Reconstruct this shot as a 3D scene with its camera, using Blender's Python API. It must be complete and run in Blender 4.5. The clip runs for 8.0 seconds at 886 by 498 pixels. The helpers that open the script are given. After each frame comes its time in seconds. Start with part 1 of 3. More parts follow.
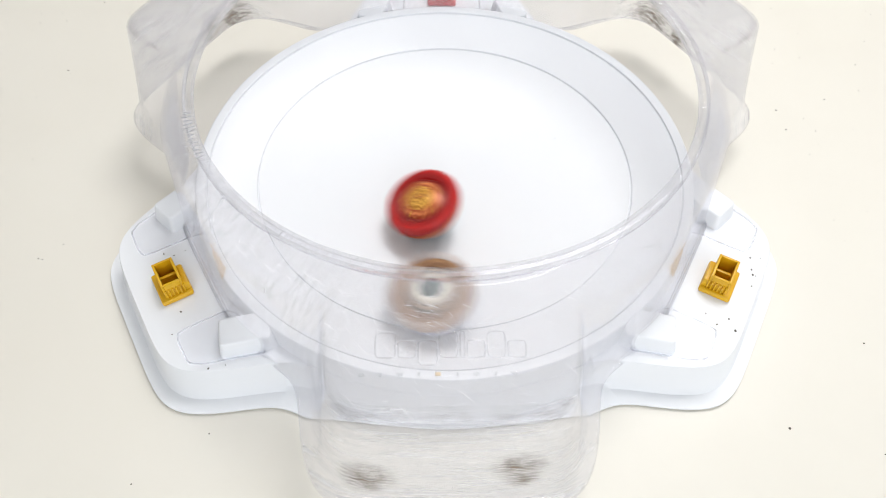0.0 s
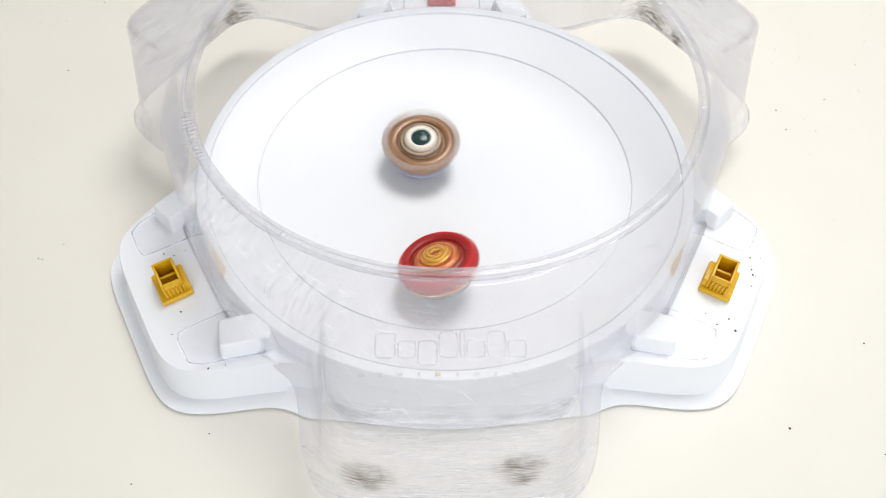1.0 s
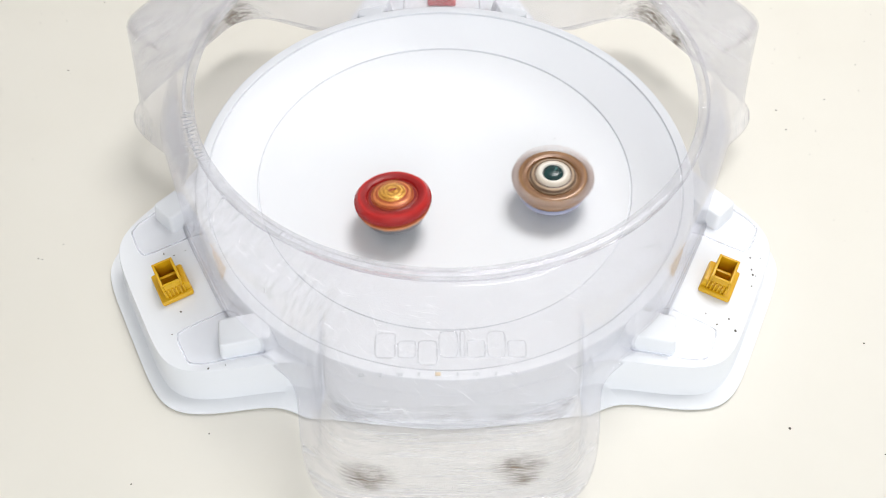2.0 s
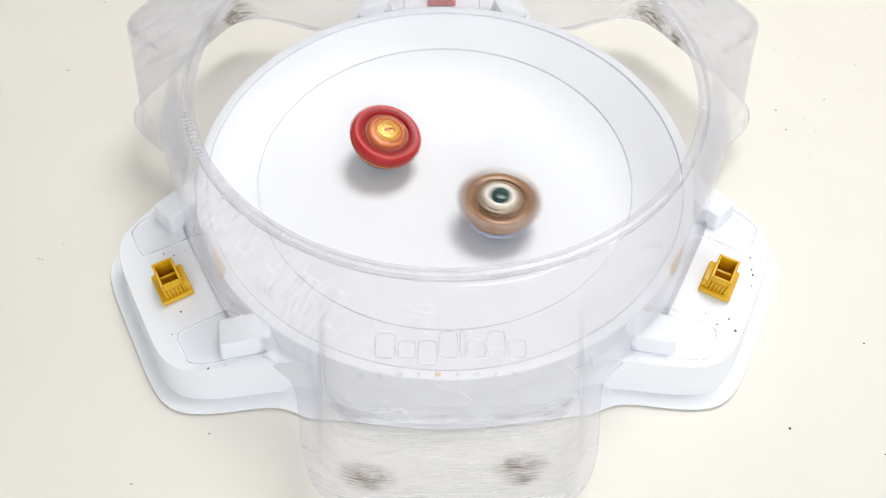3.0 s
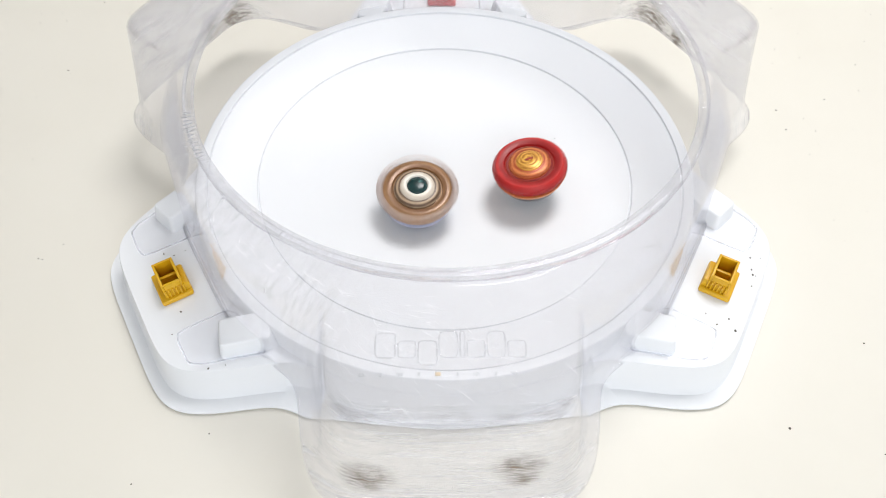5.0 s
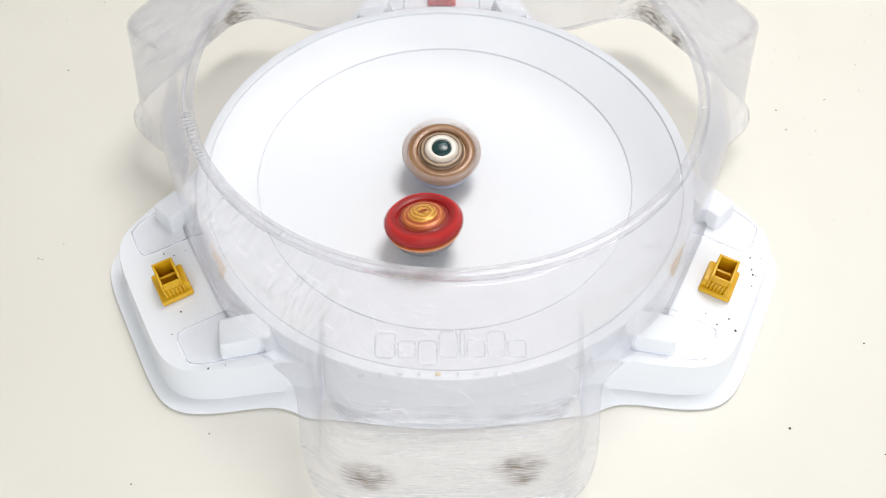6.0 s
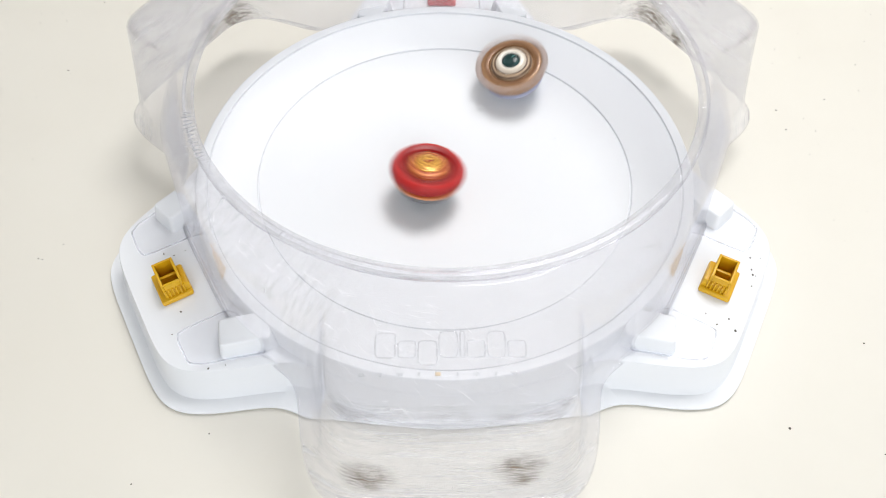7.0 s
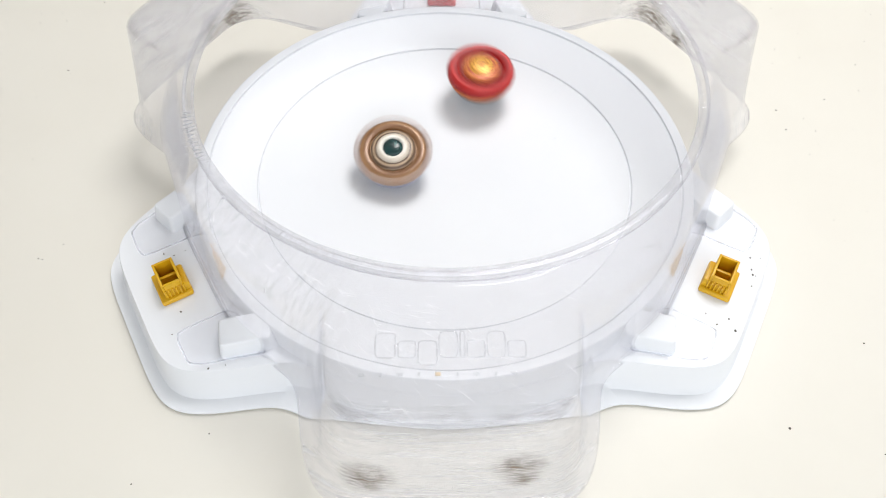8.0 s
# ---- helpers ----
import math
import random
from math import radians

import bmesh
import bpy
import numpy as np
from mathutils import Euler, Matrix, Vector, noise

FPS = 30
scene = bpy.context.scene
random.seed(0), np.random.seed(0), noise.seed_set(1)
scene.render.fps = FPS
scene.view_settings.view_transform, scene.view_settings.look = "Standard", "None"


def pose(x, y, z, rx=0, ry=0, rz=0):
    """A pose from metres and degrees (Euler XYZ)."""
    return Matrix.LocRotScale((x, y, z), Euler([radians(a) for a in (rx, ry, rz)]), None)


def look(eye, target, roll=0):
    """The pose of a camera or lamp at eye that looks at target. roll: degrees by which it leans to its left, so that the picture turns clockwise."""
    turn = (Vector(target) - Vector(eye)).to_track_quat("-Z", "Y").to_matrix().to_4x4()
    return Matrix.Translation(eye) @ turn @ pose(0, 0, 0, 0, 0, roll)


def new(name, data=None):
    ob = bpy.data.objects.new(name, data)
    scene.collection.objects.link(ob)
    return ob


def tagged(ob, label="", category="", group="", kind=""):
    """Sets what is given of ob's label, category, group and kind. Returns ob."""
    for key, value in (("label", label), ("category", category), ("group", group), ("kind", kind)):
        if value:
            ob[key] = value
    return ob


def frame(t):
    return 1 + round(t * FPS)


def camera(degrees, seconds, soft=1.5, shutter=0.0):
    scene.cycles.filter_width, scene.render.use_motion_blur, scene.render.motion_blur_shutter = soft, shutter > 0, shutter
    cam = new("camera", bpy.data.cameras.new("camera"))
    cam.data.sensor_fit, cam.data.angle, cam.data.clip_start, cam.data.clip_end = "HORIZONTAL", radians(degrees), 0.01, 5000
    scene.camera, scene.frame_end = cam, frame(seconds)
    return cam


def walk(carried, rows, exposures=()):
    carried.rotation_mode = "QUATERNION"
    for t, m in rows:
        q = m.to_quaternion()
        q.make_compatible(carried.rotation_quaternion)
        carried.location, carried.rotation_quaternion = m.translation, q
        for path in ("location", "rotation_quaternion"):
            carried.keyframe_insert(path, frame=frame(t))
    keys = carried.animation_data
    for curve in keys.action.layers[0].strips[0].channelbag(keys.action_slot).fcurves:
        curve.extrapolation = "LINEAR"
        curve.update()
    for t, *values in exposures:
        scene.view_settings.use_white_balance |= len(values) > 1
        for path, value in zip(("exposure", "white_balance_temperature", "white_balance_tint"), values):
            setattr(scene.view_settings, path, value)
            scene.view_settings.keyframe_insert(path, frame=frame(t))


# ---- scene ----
EYE = pose(-0.00813, -0.29976, 0.35641, 35.9925, 0, -1.4712) @ pose(0, 0, 0, 0, 0, 0.8696)
cam = camera(62.0, 8.0, soft=0.65, shutter=0.45)
walk(cam, [(0.0, EYE), (8.0, EYE)], exposures=[(0.0, 0.0), (8.0, 0.0)])

# ---- light: a square ceiling lamp over the far right of the table, in a white room ----
world = bpy.data.worlds.new("world")
scene.world = world
world.use_nodes = True
world.node_tree.nodes["Background"].inputs[0].default_value = (0.9, 0.95, 1.0, 1)
world.node_tree.nodes["Background"].inputs[1].default_value = 0.34

LAMP_AT = (0.40, 0.62, 1.66)
lamp_data = bpy.data.lights.new("ceiling_light_glow", "AREA")
lamp_data.shape, lamp_data.size = "SQUARE", 0.66
lamp_data.energy = 20.6
lamp_data.color = (1.0, 0.99, 0.985)
lamp = new("ceiling_light_glow", lamp_data)
lamp.matrix_world = pose(LAMP_AT[0], LAMP_AT[1], LAMP_AT[2] - 0.01)

# added fill from the front, placed as daylight in an unseen south window
fill_data = bpy.data.lights.new("window_daylight", "AREA")
fill_data.shape, fill_data.size, fill_data.size_y = "RECTANGLE", 1.7, 1.2
fill_data.energy = 17.2
fill_data.color = (0.93, 0.965, 1.0)
fill_lamp = new("window_daylight", fill_data)
fill_lamp.matrix_world = look((0.3, -1.46, 0.75), (0.3, 0, 0.75))


# ---- materials ----
class Nodes:
    """A node material with short helpers."""

    def __init__(self, name, rough=0.5, metal=0.0, ior=1.5):
        self.mat = bpy.data.materials.new(name)
        self.mat.use_nodes = True
        self.tree = self.mat.node_tree
        self.bsdf = self.tree.nodes["Principled BSDF"]
        self.out = self.tree.nodes["Material Output"]
        self.bsdf.inputs["Roughness"].default_value = rough
        self.bsdf.inputs["Metallic"].default_value = metal
        self.bsdf.inputs["IOR"].default_value = ior
        self.coord = self.add("ShaderNodeTexCoord")

    def add(self, kind, **values):
        node = self.tree.nodes.new(kind)
        for key, value in values.items():
            node.inputs[key.replace("_", " ")].default_value = value
        return node

    def link(self, a, b):
        self.tree.links.new(a, b)

    def noise(self, scale, detail=4.0, stretch=(1, 1, 1), rough=0.55):
        m = self.add("ShaderNodeMapping")
        m.inputs["Scale"].default_value = stretch
        self.link(self.coord.outputs["Object"], m.inputs["Vector"])
        n = self.add("ShaderNodeTexNoise", Scale=scale, Detail=detail, Roughness=rough)
        self.link(m.outputs[0], n.inputs["Vector"])
        return n.outputs["Fac"]

    def ramp(self, fac, stops):
        r = self.add("ShaderNodeValToRGB")
        while len(r.color_ramp.elements) < len(stops):
            r.color_ramp.elements.new(0.5)
        for e, (at, c) in zip(r.color_ramp.elements, stops):
            e.position, e.color = at, (*c, 1) if len(c) == 3 else c
        self.link(fac, r.inputs[0])
        return r.outputs[0]

    def math(self, op, a, b):
        m = self.add("ShaderNodeMath")
        m.operation = op
        for s, v in zip(m.inputs, (a, b)):
            if isinstance(v, (int, float)):
                s.default_value = v
            else:
                self.link(v, s)
        return m.outputs[0]

    def bump(self, fac, strength, distance=0.0005):
        b = self.add("ShaderNodeBump", Strength=strength, Distance=distance)
        self.link(fac, b.inputs["Height"])
        return b.outputs[0]


def painted(name, low, high, scale, rough=0.45, grain=0.08, dist=0.0004, metal=0.0, stretch=(1, 1, 1)):
    """A surface whose colour wanders between two tones, with a fine relief."""
    n = Nodes(name, rough, metal)
    n.link(n.ramp(n.noise(scale, 5, stretch), [(0.3, low), (0.7, high)]), n.bsdf.inputs["Base Color"])
    n.link(n.bump(n.noise(scale * 14, 3, stretch), grain, dist), n.bsdf.inputs["Normal"])
    r = n.add("ShaderNodeMapRange")
    r.inputs["To Min"].default_value, r.inputs["To Max"].default_value = rough * 0.85, min(1, rough * 1.2)
    n.link(n.noise(scale * 3, 4), r.inputs["Value"])
    n.link(r.outputs[0], n.bsdf.inputs["Roughness"])
    return n.mat


def clear_plastic(name, haze=0.10, tint=(0.970, 0.969, 0.978), dirty_at=(), worn_at=()):
    """Thin scratched clear plastic: see-through, with gloss, a milky haze and scratches; grime and wear gather in set places."""
    n = Nodes(name)
    see = n.add("ShaderNodeBsdfTransparent")
    see.inputs[0].default_value = (*tint, 1)
    gloss = n.add("ShaderNodeBsdfGlossy", Roughness=0.09)
    gloss.inputs["Color"].default_value = (0.93, 0.93, 0.95, 1)
    milk = n.add("ShaderNodeBsdfDiffuse")
    milk.inputs[0].default_value = (0.88, 0.88, 0.905, 1)
    back = n.add("ShaderNodeBsdfTranslucent")
    back.inputs[0].default_value = (0.88, 0.88, 0.905, 1)
    both = n.add("ShaderNodeMixShader", Fac=0.45)
    n.link(milk.outputs[0], both.inputs[1])
    n.link(back.outputs[0], both.inputs[2])
    # coordinates laid on the shell: round it, and down it
    sep = n.add("ShaderNodeSeparateXYZ")
    n.link(n.coord.outputs["Object"], sep.inputs[0])
    x, y, z = sep.outputs
    r = n.math("SQRT", n.math("ADD", n.math("MULTIPLY", x, x), n.math("MULTIPLY", y, y)), 0)
    turn = n.math("MULTIPLY", n.math("ARCTAN2", x, n.math("MULTIPLY", y, -1)), 0.16)
    down = n.math("SUBTRACT", r, z)

    def laid(su, sv, scale, detail, low, high, skew=0.0):
        c = n.add("ShaderNodeCombineXYZ")
        n.link(n.math("ADD", n.math("MULTIPLY", turn, su), n.math("MULTIPLY", down, skew)), c.inputs[0])
        n.link(n.math("MULTIPLY", down, sv), c.inputs[1])
        t = n.add("ShaderNodeTexNoise", Scale=scale, Detail=detail, Roughness=0.6, Distortion=0.15)
        n.link(c.outputs[0], t.inputs["Vector"])
        return n.ramp(t.outputs["Fac"], [(low, (0, 0, 0)), (high, (1, 1, 1))])

    def near(places):
        total = None
        for at, size in places:
            d = n.add("ShaderNodeVectorMath")
            d.operation = "DISTANCE"
            n.link(n.coord.outputs["Object"], d.inputs[0])
            d.inputs[1].default_value = at
            f = n.add("ShaderNodeMapRange")
            f.inputs["From Min"].default_value, f.inputs["From Max"].default_value = size, 0.0
            n.link(d.outputs["Value"], f.inputs["Value"])
            total = f.outputs[0] if total is None else n.math("MAXIMUM", total, f.outputs[0])
        return total

    radial = laid(1.0, 0.12, 300, 5, 0.60, 0.76, 0.12)
    skewed = laid(0.7, 0.30, 240, 4, 0.62, 0.76, -0.9)
    level = laid(0.12, 1.0, 300, 4, 0.62, 0.76)
    patch = n.ramp(n.noise(26, 5), [(0.46, (0, 0, 0)), (0.70, (1, 1, 1))])
    scr = n.math("MULTIPLY", n.math("MAXIMUM", n.math("MAXIMUM", radial, skewed), level), patch)
    cloud = n.ramp(n.noise(18, 6, (1, 1, 1), 0.62), [(0.3, (0.6, 0.6, 0.6)), (0.75, (1, 1, 1))])
    fac = n.math("ADD", n.math("MULTIPLY", cloud, haze), n.math("MULTIPLY", scr, haze * 0.8))
    if worn_at:
        streaks = n.math("MAXIMUM", radial, laid(1.0, 0.13, 420, 5, 0.48, 0.68, 0.3))
        fac = n.math("ADD", fac, n.math("MULTIPLY", n.math("MULTIPLY", near(worn_at), streaks), 0.13))
    # level rubbing streaks on the outer faces of the pockets
    rub = n.math("MULTIPLY", laid(0.07, 1.0, 430, 6, 0.50, 0.74), n.math("GREATER_THAN", r, 0.184))
    fac = n.math("ADD", fac, n.math("MULTIPLY", rub, haze * 1.6))
    body = n.add("ShaderNodeMixShader")
    n.link(fac, body.inputs[0])
    n.link(see.outputs[0], body.inputs[1])
    n.link(both.outputs[0], body.inputs[2])
    last = body
    if dirty_at:
        grime = n.add("ShaderNodeBsdfDiffuse")
        grime.inputs[0].default_value = (0.15, 0.10, 0.055, 1)
        spots = n.ramp(n.noise(520, 9, (0.28, 0.28, 1.2), 0.80), [(0.45, (0, 0, 0)), (0.57, (1, 1, 1))])
        amount = n.math("MULTIPLY", n.math("MULTIPLY", near(dirty_at), spots), 1.0)
        # a thin, uneven line of the same brown where the pockets bend over
        line = n.math("MULTIPLY", n.math("LESS_THAN", n.math("ABSOLUTE", n.math("SUBTRACT", z, 0.0905), 0), 0.0012), n.math("GREATER_THAN", r, 0.158))
        amount = n.math("ADD", amount, n.math("MULTIPLY", n.math("MULTIPLY", line, n.ramp(n.noise(90, 5), [(0.4, (0.15, 0.15, 0.15)), (0.7, (1, 1, 1))])), 0.15))
        soiled = n.add("ShaderNodeMixShader")
        n.link(amount, soiled.inputs[0])
        n.link(last.outputs[0], soiled.inputs[1])
        n.link(grime.outputs[0], soiled.inputs[2])
        last = soiled
    facing = n.add("ShaderNodeLayerWeight", Blend=0.5)
    shine = n.math("ADD", n.math("MULTIPLY", n.math("POWER", facing.outputs["Facing"], 4.0), 0.60), 0.03)
    rel = n.bump(n.math("ADD", n.math("MULTIPLY", n.noise(14, 3), 2.0), scr), 0.03, 0.0010)
    n.link(rel, gloss.inputs["Normal"])
    top = n.add("ShaderNodeMixShader")
    n.link(shine, top.inputs[0])
    n.link(last.outputs[0], top.inputs[1])
    n.link(gloss.outputs[0], top.inputs[2])
    n.link(top.outputs[0], n.out.inputs["Surface"])
    return n.mat


def turned(name, low, high, rings, rough=0.3, metal=0.0, spokes=0.0):
    """A moulded, turned surface: tone changes ring by ring about the spin axis."""
    n = Nodes(name, rough, metal)
    sep = n.add("ShaderNodeSeparateXYZ")
    n.link(n.coord.outputs["Object"], sep.inputs[0])
    r = n.math("SQRT", n.math("ADD", n.math("MULTIPLY", sep.outputs[0], sep.outputs[0]), n.math("MULTIPLY", sep.outputs[1], sep.outputs[1])), 0)
    wave = n.math("SINE", n.math("ADD", n.math("MULTIPLY", r, rings), n.math("MULTIPLY", n.noise(260, 2), spokes)), 0)
    n.link(n.ramp(n.math("ADD", n.math("MULTIPLY", wave, 0.5), 0.5), [(0.1, low), (0.9, high)]), n.bsdf.inputs["Base Color"])
    n.link(n.bump(wave, 0.15, 0.0003), n.bsdf.inputs["Normal"])
    return n.mat


CREAM = painted("cream laminate", (0.742, 0.712, 0.642), (0.775, 0.750, 0.685), 5, 0.45, 0.05)
WHITE = painted("white moulded plastic", (0.80, 0.818, 0.853), (0.83, 0.846, 0.876), 11, 0.42, 0.03)
glow = Nodes("lit lamp diffuser")
glow.bsdf.inputs["Base Color"].default_value = (0.9, 0.9, 0.9, 1)
glow.bsdf.inputs["Emission Color"].default_value = (1, 0.99, 0.98, 1)
glow.bsdf.inputs["Emission Strength"].default_value = 1.0
GLOW = glow.mat
WALL = painted("white wall paint", (0.78, 0.78, 0.77), (0.84, 0.84, 0.83), 2, 0.9, 0.3)
FLOOR = painted("oak floor boards", (0.46, 0.38, 0.30), (0.56, 0.47, 0.38), 3, 0.5, 0.3, stretch=(1, 8, 1))
YELLOW = painted("amber yellow plastic", (0.64, 0.35, 0.004), (0.74, 0.43, 0.008), 60, 0.38, 0.05)
RED = painted("red plastic", (0.60, 0.03, 0.03), (0.70, 0.06, 0.05), 60, 0.35, 0.05)
METAL = painted("brushed steel", (0.5, 0.5, 0.5), (0.65, 0.65, 0.65), 30, 0.35, 0.1, metal=1.0)
SPECK = painted("dark grit", (0.05, 0.045, 0.04), (0.20, 0.17, 0.14), 400, 0.9)
ORANGE_DASH = painted("old yellowed tape", (0.62, 0.50, 0.36), (0.72, 0.62, 0.48), 90, 0.6)
STEEL_DISC = turned("bluish alloy disc", (0.30, 0.32, 0.46), (0.70, 0.70, 0.80), 2600, 0.3, 0.5)
GUNMETAL = painted("grey alloy", (0.16, 0.16, 0.17), (0.30, 0.30, 0.31), 60, 0.35, 0.1, metal=0.8)
DARK = painted("black plastic", (0.02, 0.02, 0.025), (0.05, 0.05, 0.055), 80, 0.35)
TAN = turned("tan bronze plastic", (0.21, 0.10, 0.045), (0.40, 0.225, 0.11), 800, 0.30, 0.12, 9)
TAN_BLADE = turned("smoky bronze blades", (0.50, 0.40, 0.36), (0.66, 0.56, 0.52), 900, 0.3, 0.1, 3)
BONE = turned("ivory plastic", (0.66, 0.58, 0.48), (0.88, 0.83, 0.75), 900, 0.35, 0.0, 5)
GEM = painted("dark green glossy plastic", (0.004, 0.02, 0.02), (0.01, 0.05, 0.05), 200, 0.22)
TEAL = painted("teal plastic", (0.02, 0.14, 0.13), (0.04, 0.2, 0.19), 200, 0.3)
TAUPE = turned("taupe plastic", (0.10, 0.055, 0.03), (0.46, 0.33, 0.22), 2600, 0.35, 0.0, 6)
CRIMSON = turned("crimson plastic", (0.30, 0.004, 0.005), (0.52, 0.012, 0.010), 900, 0.42, 0.0, 6)
WINE = turned("dark red plastic", (0.22, 0.012, 0.012), (0.42, 0.06, 0.04), 2400, 0.35, 0.0, 10)
GOLD = turned("gold painted plastic", (0.46, 0.17, 0.02), (0.85, 0.48, 0.09), 2600, 0.3, 0.25, 14)
COPPER = turned("copper orange plastic", (0.40, 0.07, 0.02), (0.72, 0.24, 0.08), 2200, 0.33, 0.15, 10)
AMBER = turned("orange plastic", (0.58, 0.15, 0.03), (0.78, 0.30, 0.10), 1800, 0.35, 0.0, 6)

# where grit has gathered on the three pockets of the cover
GRIME = []
for axis, v, z, size in ((-90, -0.037, 0.045, 0.015), (-90, 0.028, 0.054, 0.014), (-90, 0.030, 0.044, 0.009), (150, -0.045, 0.032, 0.019), (150, -0.025, 0.040, 0.014), (30, 0.042, 0.033, 0.019), (30, 0.018, 0.031, 0.013)):
    a = radians(axis)
    GRIME.append(((0.195 * math.cos(a) - v * math.sin(a), 0.195 * math.sin(a) + v * math.cos(a), z), size))
CLEAR = clear_plastic("scratched clear plastic", 0.21, dirty_at=GRIME, worn_at=[((-0.105, -0.095, 0.095), 0.062), ((-0.135, -0.05, 0.085), 0.05), ((-0.07, -0.135, 0.09), 0.04)])
SCUFF_GREY = painted("greyed scratch", (0.44, 0.44, 0.47), (0.60, 0.60, 0.63), 300, 0.6)
SCUFF = painted("whitened scratch", (0.80, 0.80, 0.82), (0.88, 0.88, 0.90), 300, 0.6)


def rim_plastic(name, solid, wear, clear=(0.93, 0.93, 0.95)):
    """Thick clear plastic, lightly frosted by wear."""
    n = Nodes(name)
    glass = n.add("ShaderNodeBsdfGlass", IOR=1.49, Roughness=0.06)
    glass.inputs["Color"].default_value = (0.95, 0.95, 0.97, 1)
    see = n.add("ShaderNodeBsdfTransparent")
    see.inputs[0].default_value = (*clear, 1)
    milk = n.add("ShaderNodeBsdfDiffuse")
    milk.inputs[0].default_value = (0.88, 0.88, 0.90, 1)
    a, b = n.add("ShaderNodeMixShader", Fac=solid), n.add("ShaderNodeMixShader")
    n.link(see.outputs[0], a.inputs[1])
    n.link(glass.outputs[0], a.inputs[2])
    n.link(n.math("MULTIPLY", n.ramp(n.noise(90, 4), [(0.35, (0.2, 0.2, 0.2)), (0.7, (1, 1, 1))]), wear), b.inputs[0])
    n.link(a.outputs[0], b.inputs[1])
    n.link(milk.outputs[0], b.inputs[2])
    n.link(b.outputs[0], n.out.inputs["Surface"])
    return n.mat


CLEAR_RIM = rim_plastic("worn clear rim", 0.28, 0.14, (0.97, 0.97, 0.98))
CLEAR_MARK = rim_plastic("embossed clear plastic", 0.18, 0.16, (0.985, 0.985, 0.99))
CLEAR_OUTLINE = rim_plastic("thick clear edge", 0.75, 0.10, (0.86, 0.86, 0.89))
CLEAR_HEM = rim_plastic("clear plastic edge", 0.22, 0.06, (0.96, 0.96, 0.97))
CLEAR_FOOT = rim_plastic("clear plastic foot", 0.05, 0.02, (0.985, 0.985, 0.99))


# ---- mesh helpers ----
def mesh_of(name, bm, material, smooth=True):
    data = bpy.data.meshes.new(name)
    bmesh.ops.recalc_face_normals(bm, faces=bm.faces)
    bm.to_mesh(data)
    bm.free()
    data.materials.append(material)
    if smooth:
        for poly in data.polygons:
            poly.use_smooth = True
        data.set_sharp_from_angle(angle=radians(38))
    return data


def part(name, bm, material, parent=None, label="", at=None, smooth=True):
    ob = new(name, mesh_of(name, bm, material, smooth))
    ob.parent = parent
    if at is not None:
        ob.matrix_basis = at
    return tagged(ob, label)


def same_part(name, data, parent, at, label=""):
    """One more piece on a mesh that is already there."""
    ob = new(name, data)
    ob.parent = parent
    ob.matrix_basis = at
    return tagged(ob, label)


def box(sx, sy, sz, bevel=0.0, seg=2, at=(0, 0, 0), taper=1.0):
    bm = bmesh.new()
    bmesh.ops.create_cube(bm, size=1)
    for v in bm.verts:
        k = taper if v.co.z > 0 else 1.0
        v.co = Vector((v.co.x * sx * k, v.co.y * sy * k, v.co.z * sz))
    if bevel:
        bmesh.ops.bevel(bm, geom=list(bm.edges), offset=bevel, segments=seg, profile=0.5, affect="EDGES")
    bmesh.ops.translate(bm, vec=at, verts=bm.verts)
    return bm


def rounded(sx, sy, sz, corner, edge, taper):
    bm = bmesh.new()
    bmesh.ops.create_cube(bm, size=1)
    for v in bm.verts:
        v.co = Vector((v.co.x * sx, v.co.y * sy, (v.co.z + 0.5) * sz))
    bmesh.ops.bevel(bm, geom=[e for e in bm.edges if abs(e.verts[0].co.z - e.verts[1].co.z) > sz / 2], offset=corner, segments=5, profile=0.5, affect="EDGES")
    for v in bm.verts:
        if v.co.z > sz / 2:
            v.co.x, v.co.y = v.co.x * taper, v.co.y * taper
    bmesh.ops.bevel(bm, geom=[e for e in bm.edges if e.verts[0].co.z > sz / 2 and e.verts[1].co.z > sz / 2], offset=edge, segments=3, profile=0.5, affect="EDGES")
    return bm


def lathe(profile, n=96):
    """A turned body from (radius, height) pairs, from below to above; radius 0 closes it."""
    return loft([(lambda a, r=r: r, z) for r, z in profile], n, profile[0][0] < 1e-6, profile[-1][0] < 1e-6)


def loft(levels, n, close_low=False, close_high=False):
    """Rings r(angle) at their heights, joined by faces. A height may itself depend on the angle."""
    bm = bmesh.new()
    rings = []
    for i, (r, z) in enumerate(levels):
        if (i == 0 and close_low) or (i == len(levels) - 1 and close_high):
            rings.append([bm.verts.new((0, 0, z))])
            continue
        ring = []
        for k in range(n):
            a = 2 * math.pi * k / n
            q = r(a)
            ring.append(bm.verts.new((q * math.cos(a), q * math.sin(a), z(a) if callable(z) else z)))
        rings.append(ring)
    for lo, hi in zip(rings, rings[1:]):
        for k in range(n):
            j = (k + 1) % n
            if len(lo) == 1:
                bm.faces.new((lo[0], hi[j], hi[k]))
            elif len(hi) == 1:
                bm.faces.new((lo[k], lo[j], hi[0]))
            else:
                bm.faces.new((lo[k], lo[j], hi[j], hi[k]))
    return bm


# ---- outlines of the stadium, in metres about its centre; it repeats every third of a turn ----
def off_axis(a, axis):
    """Angle from the nearest of the three axes."""
    third = 2 * math.pi / 3
    return (a - axis + third / 2) % third - third / 2


